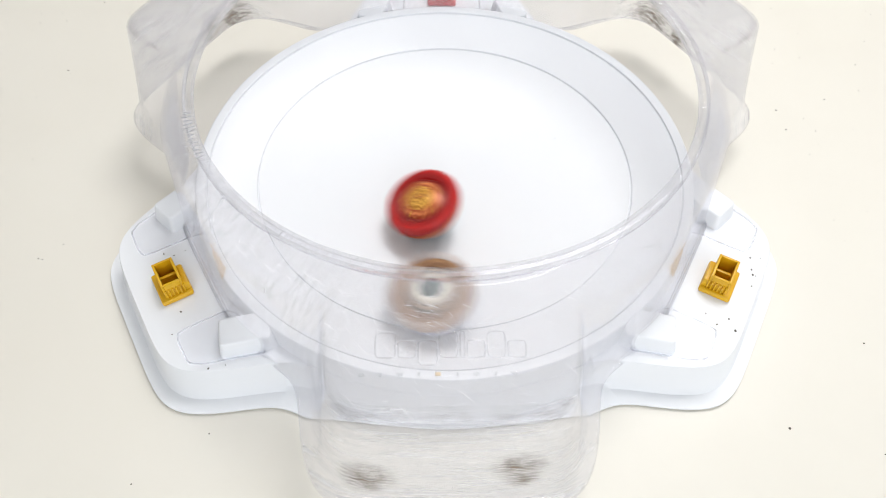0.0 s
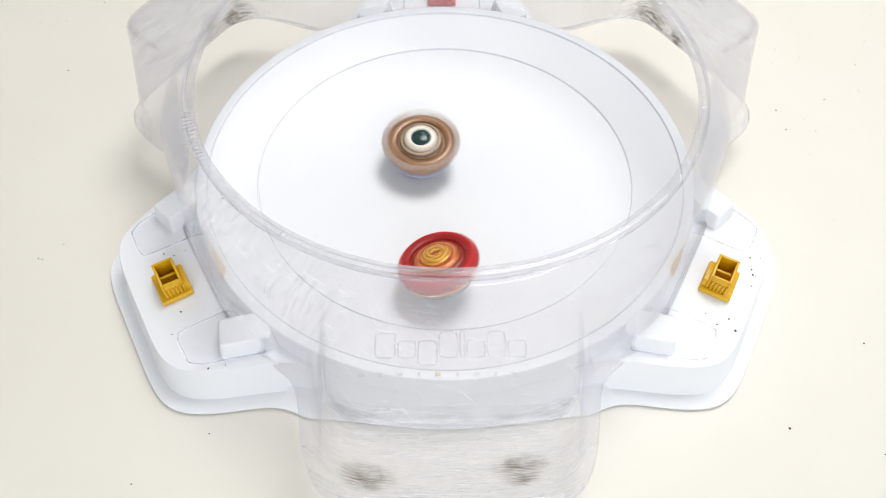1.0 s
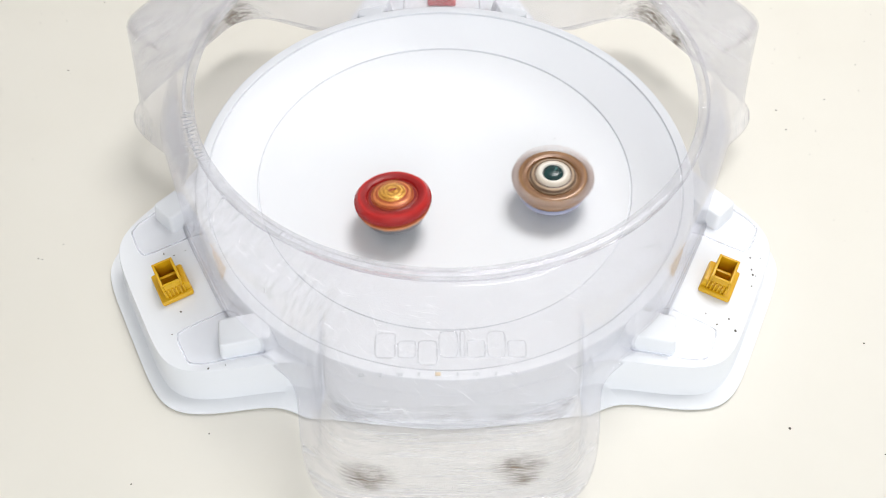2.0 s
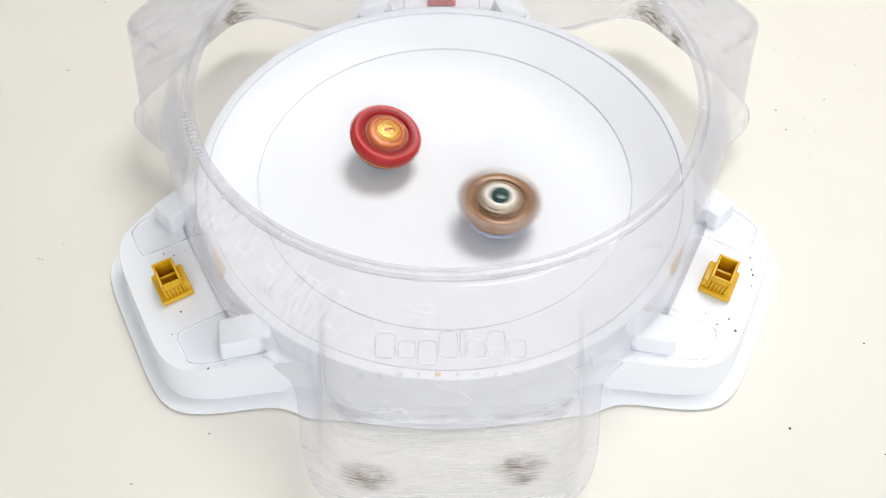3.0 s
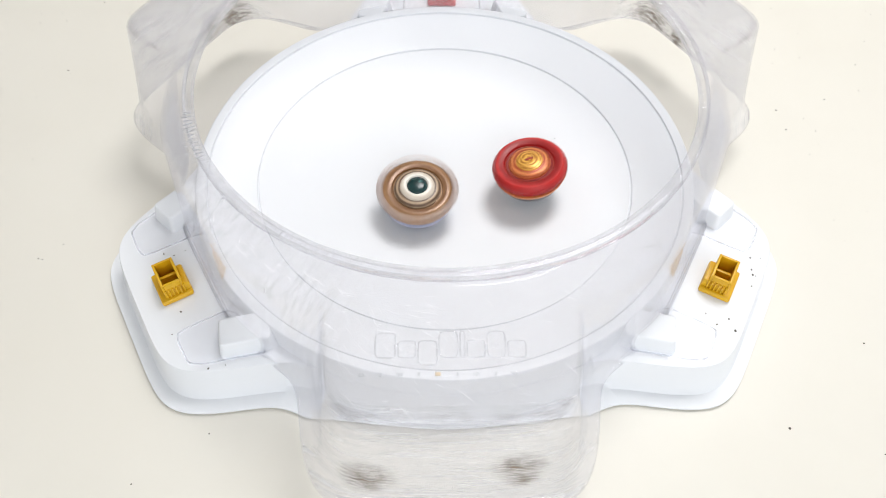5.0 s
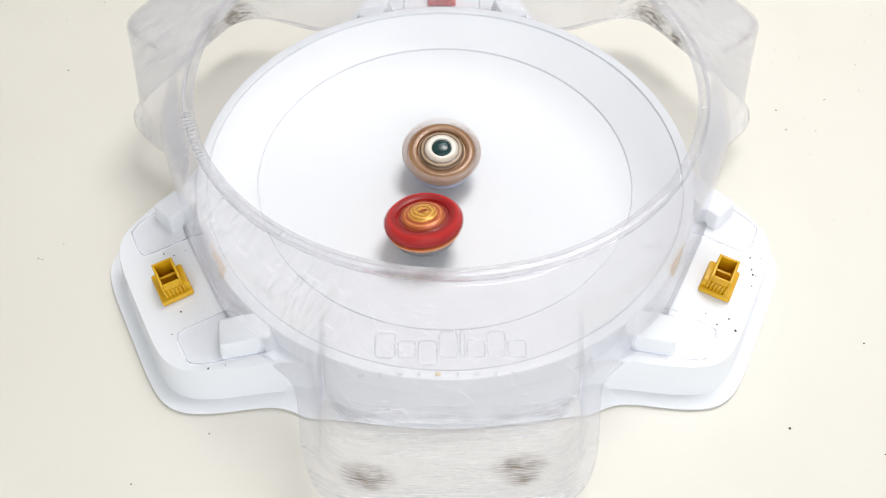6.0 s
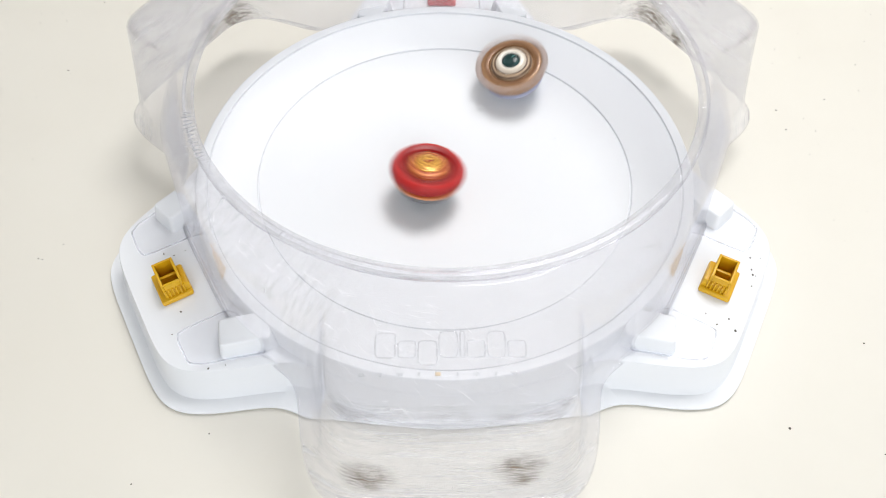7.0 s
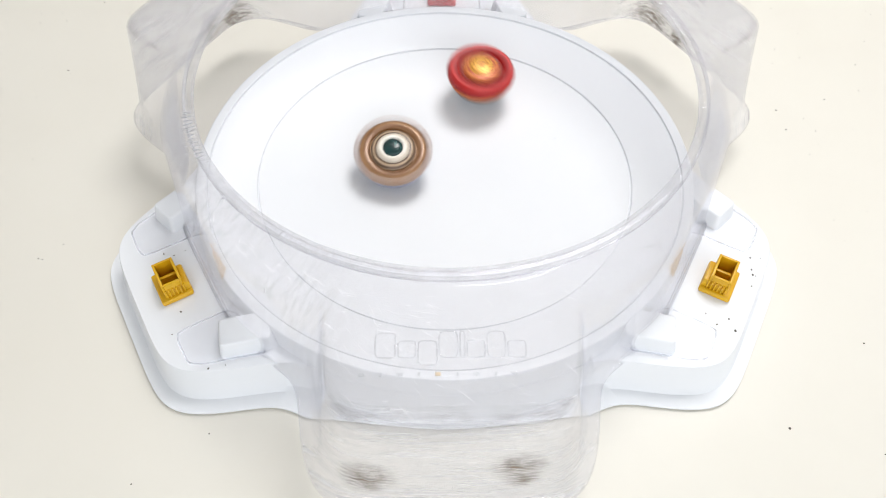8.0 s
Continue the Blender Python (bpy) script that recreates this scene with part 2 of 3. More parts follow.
def blend_max(a, b, k):
    m = max(a, b)
    return m + math.log(math.exp(k * (a - m)) + math.exp(k * (b - m))) / k


def pocket(a, ring, deep, half, k=260, n=8):
    """A circle with three rounded square pockets."""
    d = off_axis(a, radians(-90))
    q = ((max(0, math.cos(d)) / deep) ** n + (abs(math.sin(d)) / half) ** n) ** (-1 / n)
    return blend_max(ring, q, k)


def wings(a, ring, deep, side, k=260, n=16):
    """A circle with three flat wings whose flanks lean outwards."""
    d = off_axis(a, radians(90))
    q = ((math.cos(d) / deep) ** n + ((0.34 * math.cos(d) + 0.94 * abs(math.sin(d))) / side) ** n) ** (-1 / n)
    return blend_max(ring, q, k)


ZP = 0.0252      # top of the wings
ZC = 0.0260      # hem of the clear cover, which stands on the wings on its feet


def dish(r):
    if r < 0.1112:
        return 0.016 + 0.0094 * (r / 0.1112) ** 2
    return 0.0254 + (r - 0.1112) * 0.33


# ---- room: out of view, its white walls added close by to bounce fill light ----
def room():
    tagged(part("floor", box(3.6, 3.8, 0.1, at=(0, 0.3, -0.80)), FLOOR), "pale oak board floor of the room", "floor", kind="structure")
    tagged(part("ceiling", box(3.6, 3.8, 0.1, at=(0, 0.3, 1.75)), WALL), "plain white painted ceiling", "ceiling", kind="structure")
    for name, sx, sy, x, y in (("wall_north", 3.6, 0.1, 0, 2.15), ("wall_east", 0.1, 3.6, 1.75, 0.3), ("wall_west", 0.1, 3.6, -1.75, 0.3)):
        tagged(part(name, box(sx, sy, 2.45, at=(x, y, 0.475)), WALL), "plain white painted wall", "wall", kind="structure")
    # the south wall, with a window opening 1.7 x 1.2 added for the fill lamp
    wall = tagged(new("wall_south"), "plain white painted wall with an opening added for the fill light", "wall", kind="structure")
    for sx, sz, x, z in ((3.4, 0.90, 0, -0.30), (3.4, 0.35, 0, 1.525), (1.15, 1.20, -1.125, 0.75), (0.55, 1.20, 1.425, 0.75)):
        part("wall_piece", box(sx, 0.1, sz, at=(x, -1.55, z)), WALL, wall)
    # unseen frame, added only to house the fill lamp
    window = tagged(new("window_1"), "wide white framed window, added out of view for the fill light", "window", kind="structure")
    for sx, sz, x, z in ((1.7, 0.05, 0.3, 0.175), (1.7, 0.05, 0.3, 1.325), (0.05, 1.1, -0.525, 0.75), (0.05, 1.1, 1.125, 0.75)):
        part("window_frame", box(sx, 0.05, sz, 0.004, at=(x, -1.54, z)), WALL, window)
    light = tagged(new("ceiling_light"), "square white ceiling lamp panel", "ceiling light")
    light.location = LAMP_AT
    part("frame", box(0.86, 0.86, 0.04, 0.008, at=(0, 0, 0.02)), WALL, light)
    part("diffuser", box(0.78, 0.78, 0.004, 0.001, 1, at=(0, 0, -0.002)), GLOW, light, "glowing white diffuser")
    return light


def table():
    top = tagged(new("table"), "cream laminate table with a plain top", "table")
    part("tabletop", box(1.8, 1.3, 0.03, 0.004, at=(0, 0.1, -0.015)), CREAM, top)
    leg = None
    for x in (-0.82, 0.82):
        for y in (-0.47, 0.67):
            if leg is None:
                leg = part("leg", box(0.05, 0.05, 0.72, 0.006), METAL, top, "steel leg", pose(x, y, -0.39))
            else:
                same_part("leg", leg.data, top, pose(x, y, -0.39), "steel leg")
    return top


# ---- stadium ----
def sector(levels, n, low, high):
    """As loft, over part of the turn."""
    bm = bmesh.new()
    rings = []
    for r, z in levels:
        ring = []
        for k in range(n + 1):
            a = low + (high - low) * k / n
            ring.append(bm.verts.new((r(a) * math.cos(a), r(a) * math.sin(a), z)))
        rings.append(ring)
    for lo, hi in zip(rings, rings[1:]):
        for k in range(n):
            bm.faces.new((lo[k], lo[k + 1], hi[k + 1], hi[k]))
    return bm


def toy_stadium():
    base = tagged(new("toy_stadium"), "white moulded plastic top-battle stadium with three wings, on the table", "toy stadium")
    ring = lambda r: (lambda a: r)
    levels = [(ring(0), dish(0))]
    for r in (0.012, 0.03, 0.05, 0.07, 0.09, 0.102, 0.1104):
        levels.append((ring(r), dish(r)))
    levels += [(ring(0.1108), dish(0.1108) - 0.0009), (ring(0.1114), dish(0.1114) - 0.0008), (ring(0.1118), dish(0.1118) + 0.0002)]
    for r in (0.120, 0.130, 0.1379):
        levels.append((ring(r), dish(r)))
    levels += [(ring(0.1383), dish(0.1383) - 0.0008), (ring(0.1388), dish(0.1388) - 0.0007), (ring(0.1391), dish(0.1391) + 0.0005)]
    levels += [(ring(0.1430), 0.0360), (ring(0.1441), 0.0358), (ring(0.1448), 0.0350), (ring(0.1452), 0.0335), (ring(0.1460), ZP + 0.0012), (ring(0.1470), ZP - 0.0004)]
    part("bowl", loft(levels, 360, True), WHITE, base)
    outline = lambda grow, k=260: (lambda a: wings(a, 0.1475 + grow, 0.1887 + grow, 0.1118 + grow, k))
    hem = lambda grow: (lambda a: wings(a, 0.1545 + 0.0100 * min(1, abs(off_axis(a, radians(-90))) / radians(26)) ** 3 + grow, 0.1992 + grow, 0.1228 + grow, 260))
    levels = [(ring(0.1462), ZP), (outline(-0.0012), ZP), (outline(-0.0004), ZP - 0.0003), (outline(0), ZP - 0.0012), (outline(0.0026), 0.0052), (outline(0.0042, 200), 0.0032)]
    levels += [(hem(-0.0010), 0.0027), (hem(0), 0.0022), (hem(0), 0.0011), (hem(-0.0030), 0.0011), (hem(-0.0034), 0.0)]
    wing = part("wing", sector(levels, 200, radians(30), radians(150)), WHITE, base)
    for k in (1, 2):
        same_part("wing", wing.data, base, pose(0, 0, 0, 0, 0, 120 * k))
    step = None
    for k in range(3):
        for side in (-1, 1):
            at = pose(0, 0, 0, 0, 0, 90 + 120 * k) @ pose(0.1455, side * 0.0482, ZP - 0.0005, 0, 0, side * -18)
            if step is None:
                step = part("step", rounded(0.0295, 0.0190, 0.0107, 0.0030, 0.0013, 0.86), WHITE, base, at=at)
            else:
                same_part("step", step.data, base, at)
    return base


def socket(label, x, y, turn, face, material):
    """A square socket, open at the top: collar, sleeve of four walls, a step inside and ribs on one face."""
    thing = tagged(new("socket"), label, "socket", group="sockets on the wings")
    thing.matrix_basis = pose(x, y, ZP, 0, 0, turn)
    collar = part("collar", box(0.0168, 0.0205, 0.0034, 0.0011, 3, at=(0, 0, 0.0017)), material, thing)
    hx, hy, t, h = 0.0054, 0.0081, 0.0013, 0.0105
    for sx, sy, px, py in ((t, 2 * hy, hx - t / 2, 0), (t, 2 * hy, t / 2 - hx, 0), (2 * hx - 2 * t, t, 0, hy - t / 2), (2 * hx - 2 * t, t, 0, t / 2 - hy)):
        part("sleeve_wall", box(sx, sy, h, 0.0003, at=(px, py, 0.0034 + h / 2)), material, thing)
    part("inner_step", box(2 * hx - 2 * t, 0.0016, 0.0058, 0.0003, at=(0, -face * 0.0012, 0.0034 + 0.0029)), material, thing)
    part("shoulder", box(0.0032, 0.0135, 0.0062, 0.0008, at=(-hx - 0.0012, face * 0.0016, 0.0034 + 0.0031)), material, thing)
    rib = None
    for k in range(6):
        at = pose(-0.0050 + 0.0019 * k, face * (hy + 0.0003), 0.0034)
        if rib is None:
            rib = part("rib", box(0.0010, 0.0013, 0.0066, 0.0003, 1, at=(0, 0, 0.0033)), material, collar, at=at)
        else:
            same_part("rib", rib.data, collar, at)
    return thing


def softened(points):
    """A closed outline with its corners cut round."""
    for _ in range(3):
        cut = []
        for (ax, ay), (bx, by) in zip(points, points[1:] + points[:1]):
            cut += [(ax * 0.86 + bx * 0.14, ay * 0.86 + by * 0.14), (ax * 0.14 + bx * 0.86, ay * 0.14 + by * 0.86)]
        points = cut
    return points


def plate(points, high, edge):
    """A thin flat plate with an outline and a bevelled upper edge."""
    bm = bmesh.new()
    cx, cy = sum(p[0] for p in points) / len(points), sum(p[1] for p in points) / len(points)
    rings = []
    for z, inset in ((0, 0), (high - edge, 0), (high, edge)):
        ring = []
        for x, y in points:
            d = math.hypot(x - cx, y - cy)
            k = 1 - inset / d
            ring.append(bm.verts.new((cx + (x - cx) * k, cy + (y - cy) * k, z)))
        rings.append(ring)
    n = len(points)
    for lo, hi in zip(rings, rings[1:]):
        for k in range(n):
            bm.faces.new((lo[k], lo[(k + 1) % n], hi[(k + 1) % n], hi[k]))
    bm.faces.new(rings[-1])
    bm.faces.new(list(reversed(rings[0])))
    return bm


def bead_along(points, radius, closed=True, sides=6):
    """A round bead along a flat outline; points may carry a height."""
    bm = bmesh.new()
    n, rings = len(points), []
    pts = [Vector((p[0], p[1], p[2] if len(p) > 2 else 0)) for p in points]
    for k in range(n):
        before, after = (pts[k - 1], pts[(k + 1) % n]) if closed else (pts[max(0, k - 1)], pts[min(n - 1, k + 1)])
        along = (after - before).normalized()
        out = along.cross(Vector((0, 0, 1))).normalized()
        up = out.cross(along)
        rings.append([bm.verts.new(pts[k] + (out * math.cos(2 * math.pi * j / sides) + up * math.sin(2 * math.pi * j / sides)) * radius) for j in range(sides)])
    for k in range(n if closed else n - 1):
        lo, hi = rings[k], rings[(k + 1) % n]
        for j in range(sides):
            bm.faces.new((lo[j], lo[(j + 1) % sides], hi[(j + 1) % sides], hi[j]))
    if not closed:
        bm.faces.new(rings[0])
        bm.faces.new(list(reversed(rings[-1])))
    return bm


def rng_size(k):
    """Lengths of the dashes, in turn."""
    return (0.0022, 0.0014, 0.0026, 0.0010)[k % 4]


def stadium_cover():
    cover = tagged(new("stadium_cover"), "scratched clear plastic cover with three pockets on the white base", "stadium cover")
    n = 720
    def flat(a, u, ring):
        """A circle cut flat towards the wings."""
        return -blend_max(-u / math.cos(off_axis(a, radians(90))), -ring, 900)

    S = lambda a: pocket(a, flat(a, 0.1434, 0.1480), 0.1890, 0.0550, 320)
    B = lambda a: pocket(a, flat(a, 0.1490, 0.1532), 0.1965, 0.0662, 150)
    circ = lambda r: (lambda a: r)
    roof = lambda s: (lambda a: 0.1330 + (S(a) - 0.1330) * s)
    wall = lambda s: (lambda a: S(a) + 0.0006 + (B(a) - S(a)) * s)

    def far(a):
        """0 towards the wings, 1 round the pockets."""
        t = min(1, max(0, (math.degrees(abs(off_axis(a, radians(90)))) - 19.0) / 9.0))
        return t * t * (3 - 2 * t)

    def flange(grow):
        return lambda a: (B(a) + 0.0015) * (1 - far(a)) + pocket(a, 0.1560, 0.2020, 0.0745, 150, 6) * far(a) + grow

    def hang(z):
        """The flange droops a little where it is wide."""
        return lambda a: ZC + z - 0.0026 * far(a)

    levels = [(circ(0.1327), 0.1045)]
    for s, z in ((0.05, 0.1036), (0.25, 0.1010), (0.5, 0.0978), (0.75, 0.0947), (0.90, 0.0925), (0.96, 0.0913), (0.99, 0.0898)):
        levels.append((roof(s), z))
    for s, z in ((0.0, 0.0878), (0.1, 0.081), (0.35, 0.066), (0.65, 0.047), (0.9, ZC + 0.005), (1.0, ZC + 0.0022)):
        levels.append((wall(s), z))
    levels += [(lambda a: B(a) + 0.0014, ZC + 0.0013), (flange(-0.0006), hang(0.0011)), (flange(0), hang(0.0008))]
    shell = part("shell", loft(levels, n), CLEAR, cover)
    solid = shell.modifiers.new("thickness", "SOLIDIFY")
    solid.thickness, solid.offset = 0.0011, -1
    # the rolled rim
    prof = [(0.1036, 0.1332), (0.1064, 0.1329), (0.1071, 0.1321), (0.1073, 0.1303), (0.1071, 0.1285), (0.1066, 0.1279), (0.1036, 0.1278), (0.1034, 0.1285), (0.1056, 0.1289), (0.1060, 0.1302), (0.1057, 0.1316), (0.1035, 0.1321), (0.1036, 0.1332)]
    part("rim", loft([(circ(r), z) for z, r in prof], 360), CLEAR_RIM, cover, "worn rolled rim")
    # feet either side of each socket; an added bead draws each one's dark refracted outline
    corners = [(0.1455, 0.0275), (0.1752, 0.0275), (0.1768, 0.0330), (0.1766, 0.0470), (0.1710, 0.0512), (0.1540, 0.0565), (0.1395, 0.0620)]
    for side in (-1, 1):
        line = softened([(x, y * side) for x, y in corners])
        slab, edge = mesh_of("foot", plate(line, 0.0010, 0.0004), CLEAR_FOOT), mesh_of("foot_edge", bead_along(line, 0.00042), CLEAR_OUTLINE)
        for k in range(3):
            at = pose(0, 0, ZP + 0.0002, 0, 0, 90 + 120 * k)
            foot = same_part("foot", slab, cover, at, "clear foot")
            same_part("foot_edge", edge, foot, pose(0, 0, 0.0009))
    for ob in cover.children_recursive:
        if ob.name.startswith("foot"):
            ob.visible_shadow = False
    # the rolled edge of the hem
    edge = [(0.0000, 0.0004), (0.0004, 0.0009), (0.0009, 0.0006), (0.0007, 0.0000), (0.0002, -0.0002), (0.0000, 0.0004)]
    part("hem_edge", loft([(flange(r), hang(z)) for r, z in edge], n), CLEAR_HEM, cover, "rolled clear edge")
    # a raised maker's mark on the roof of the front pocket: hollow rounded shapes, plain
    def roof_z(a, r):
        t = (r - 0.1330) / (S(a) - 0.1330)
        return 0.1041 - 0.0124 * t

    x = -0.0308
    for w, low, high in ((0.0080, 0.1642, 0.1543), (0.0070, 0.1642, 0.1575), (0.0074, 0.1672, 0.1575), (0.0072, 0.1642, 0.1538), (0.0018, 0.1642, 0.1538), (0.0070, 0.1642, 0.1575), (0.0072, 0.1642, 0.1538), (0.0070, 0.1642, 0.1575)):
        line = []
        for px, py in softened([(x, -low), (x + w, -low), (x + w, -high), (x, -high)]):
            line.append((px, py, roof_z(math.atan2(py, px), math.hypot(px, py)) + 0.0001))
        part("mark_outline", bead_along(line, 0.00032), CLEAR_MARK, cover, "raised clear outline")
        x += w + 0.0010
    # a row of tiny raised dashes below the mark, one of them orange
    for k in range(9):
        xx = -0.036 + 0.0075 * k
        part("mark_dash", rounded(rng_size(k), 0.0014, 0.0006, 0.0003, 0.0001, 0.95), ORANGE_DASH if k == 4 else CLEAR_MARK, cover, "orange dash" if k == 4 else "", pose(xx, -0.1706, roof_z(math.atan2(-0.1706, xx), math.hypot(xx, 0.1706)) - 0.0001, 12))
    # worn ticks along the rim and long scratches over the roof
    rng = random.Random(3)

    def strip(bm, a, r, length, turn, width, lift=0.00012):
        # a small raised sliver lying on the roof at angle a, radius r
        z = 0.1041 - 0.0124 * min(1, max(0, (r - 0.1330) / max(0.004, S(a) - 0.1330)))
        m = pose(0, 0, 0, 0, 0, math.degrees(a)) @ pose(r, 0, z + lift, 0, 10, turn)
        bmesh.ops.create_cube(bm, size=1, matrix=m @ Matrix.Diagonal((length, width, 0.00012, 1)))

    bm = bmesh.new()
    for k in range(150):
        a = radians(196 + 56 * (k + rng.uniform(-0.35, 0.35)) / 150)
        if k % 3:
            long = rng.uniform(0.0018, 0.0050)
            at = pose(0, 0, 0, 0, 0, math.degrees(a)) @ pose(0.1334 - long / 2 + rng.uniform(-0.0004, 0.0006), 0, 0.1072, 0, 0, rng.uniform(-9, 9))
            bmesh.ops.create_cube(bm, size=1, matrix=at @ Matrix.Diagonal((long, rng.uniform(0.00012, 0.00030), 0.0003, 1)))
        else:
            strip(bm, a, 0.1345 + abs(rng.gauss(0, 0.0014)), rng.uniform(0.0010, 0.0040), rng.uniform(-14, 14), rng.uniform(0.00016, 0.00030), 0.0003)
    tagged(part("rim_wear", bm, SCUFF_GREY, cover, "grey worn ticks", smooth=False), kind="stuff")
    bm = bmesh.new()
    for k in range(200):
        a = radians(rng.gauss(262, 15))
        top = S(a)
        r = rng.uniform(0.139, top - 0.004)
        strip(bm, a, r, rng.uniform(0.0012, 0.0060), rng.uniform(30, 110), rng.uniform(0.00004, 0.00009))
    tagged(part("scratch_haze", bm, SCUFF, cover, "fine white scratches", smooth=False), kind="stuff")
    return cover


# ---- spinning tops: each stands on its tip, axis upright, at its own origin ----
def lower(top, by, size=0.963):
    """Seat everything above the tip lower on its short tip, and bring the top to size."""
    done = set()
    for ob in top.children_recursive:
        if ob.data.name not in done:
            done.add(ob.data.name)
            ob.data.transform(Matrix.Scale(size, 4))
        if ob.parent == top and not ob.name.startswith("tip"):
            ob.matrix_basis = pose(0, 0, -by * size) @ ob.matrix_basis


def bronze_top():
    top = tagged(new("spinning_top"), "tan and ivory spinning top with a dark green centre", "spinning top", group="battling tops")
    part("tip", lathe([(0, 0), (0.0022, 0.0003), (0.0034, 0.0012), (0.0048, 0.0030), (0.0105, 0.0042), (0.0125, 0.0060), (0.0120, 0.0080), (0, 0.0080)], 48), DARK, top, "black tip")
    part("disc", lathe([(0, 0.0130), (0.0150, 0.0130), (0.0205, 0.0140), (0.0213, 0.0155), (0.0208, 0.0180), (0, 0.0185)], 72), STEEL_DISC, top, "bluish alloy disc")
    body = part("body", lathe([(0, 0.0180), (0.0190, 0.0180), (0.0222, 0.0200), (0.0236, 0.0228), (0.0236, 0.0250), (0.0226, 0.0272), (0.0205, 0.0287), (0.0180, 0.0290), (0.0162, 0.0284), (0.0156, 0.0272), (0, 0.0270)], 96), TAN, top, "tan bronze ring")
    blade = None
    for k in range(36):
        at = pose(0, 0, 0, 0, 0, 10 * k)
        if blade is None:
            bm = box(0.0048, 0.0013, 0.0044, 0.0004, 1, at=(0.0236, 0, 0.0280), taper=0.9)
            blade = part("blade", bm, TAN_BLADE, body, "smoky bronze blade", at)
        else:
            same_part("blade", blade.data, body, at, "smoky bronze blade")
    part("inner_ring", lathe([(0, 0.0266), (0.0150, 0.0266), (0.0148, 0.0284), (0.0136, 0.0296), (0.0120, 0.0302), (0.0108, 0.0302), (0, 0.0300)], 96), TAUPE, top, "taupe inner ring")
    part("collar", lathe([(0, 0.0298), (0.0110, 0.0298), (0.0108, 0.0308), (0.0098, 0.0317), (0.0084, 0.0322), (0.0072, 0.0321), (0.0064, 0.0312), (0, 0.0305)], 96), BONE, top, "ivory collar")
    gem = part("gem", lathe([(0, 0.0300), (0.0066, 0.0300), (0.0064, 0.0314), (0.0056, 0.0324), (0.0040, 0.0330), (0.0018, 0.0333), (0, 0.0333)], 48), GEM, top, "dark green centre")
    # a lighter teal bar stands in for the light's glint on the gem
    part("chip", box(0.0024, 0.0013, 0.0004, 0.0002, 1, at=(0.0026, 0, 0.0332)), TEAL, gem, "small teal bar in place of a glint", pose(0, 0, 0, 0, 0, 40))
    lower(top, 0.0055, 0.910)
    return top


def crimson_top():
    top = tagged(new("spinning_top"), "crimson spinning top with a gold spiral centre", "spinning top", group="battling tops")
    part("tip", lathe([(0, 0), (0.0026, 0.0003), (0.0040, 0.0010), (0.0052, 0.0036), (0.0110, 0.0055), (0.0130, 0.0080), (0.0125, 0.0108), (0, 0.0108)], 48), DARK, top, "black tip")
    part("disc", lathe([(0, 0.0135), (0.0150, 0.0135), (0.0176, 0.0145), (0.0180, 0.0165), (0.0172, 0.0188), (0, 0.0190)], 72), GUNMETAL, top, "grey alloy disc")
    part("skirt", lathe([(0, 0.0186), (0.0182, 0.0182), (0.0206, 0.0200), (0.0217, 0.0226), (0, 0.0230)], 72), AMBER, top, "orange skirt")
    body = part("body", lathe([(0, 0.0222), (0.0192, 0.0222), (0.0213, 0.0240), (0.0219, 0.0262), (0.0214, 0.0288), (0.0198, 0.0304), (0.0172, 0.0306), (0.0152, 0.0296), (0.0144, 0.0278), (0, 0.0270)], 96), CRIMSON, top, "crimson ring")
    blade = None
    for k in range(36):
        at = pose(0, 0, 0, 0, 0, 10 * k)
        if blade is None:
            bm = box(0.0034, 0.0018, 0.0044, 0.0006, 1, at=(0.0209, 0, 0.0262), taper=0.85)
            blade = part("blade", bm, CRIMSON, body, "", at)
        else:
            same_part("blade", blade.data, body, at)
    part("inner_ring", lathe([(0, 0.0268), (0.0150, 0.0268), (0.0146, 0.0284), (0.0136, 0.0290), (0.0124, 0.0288), (0, 0.0288)], 72), WINE, top, "dark red inner ring")
    cone = part("cone", lathe([(0, 0.0286), (0.0126, 0.0286), (0.0122, 0.0298), (0.0106, 0.0308), (0.0088, 0.0312), (0, 0.0312)], 72), COPPER, top, "copper orange cone")
    centre = part("centre", lathe([(0, 0.0310), (0.0080, 0.0310), (0.0078, 0.0318), (0.0064, 0.0324), (0.0040, 0.0327), (0, 0.0327)], 72), GOLD, top, "gold spiral centre")
    fin = None
    for k in range(5):
        at = pose(0, 0, 0, 0, 0, 72 * k)
        if fin is None:
            fin = part("fin", box(0.0040, 0.0010, 0.0009, 0.0003, 1, at=(0.0104, 0, 0.0306)), GOLD, cone, "gold fin", at)
        else:
            same_part("fin", fin.data, cone, at, "gold fin")
    part("emblem", box(0.0052, 0.0014, 0.0006, 0.0002, 1, at=(0.0003, 0.0004, 0.0328)), WINE, centre, "dark emblem bar")
    lower(top, 0.0030)
    return top


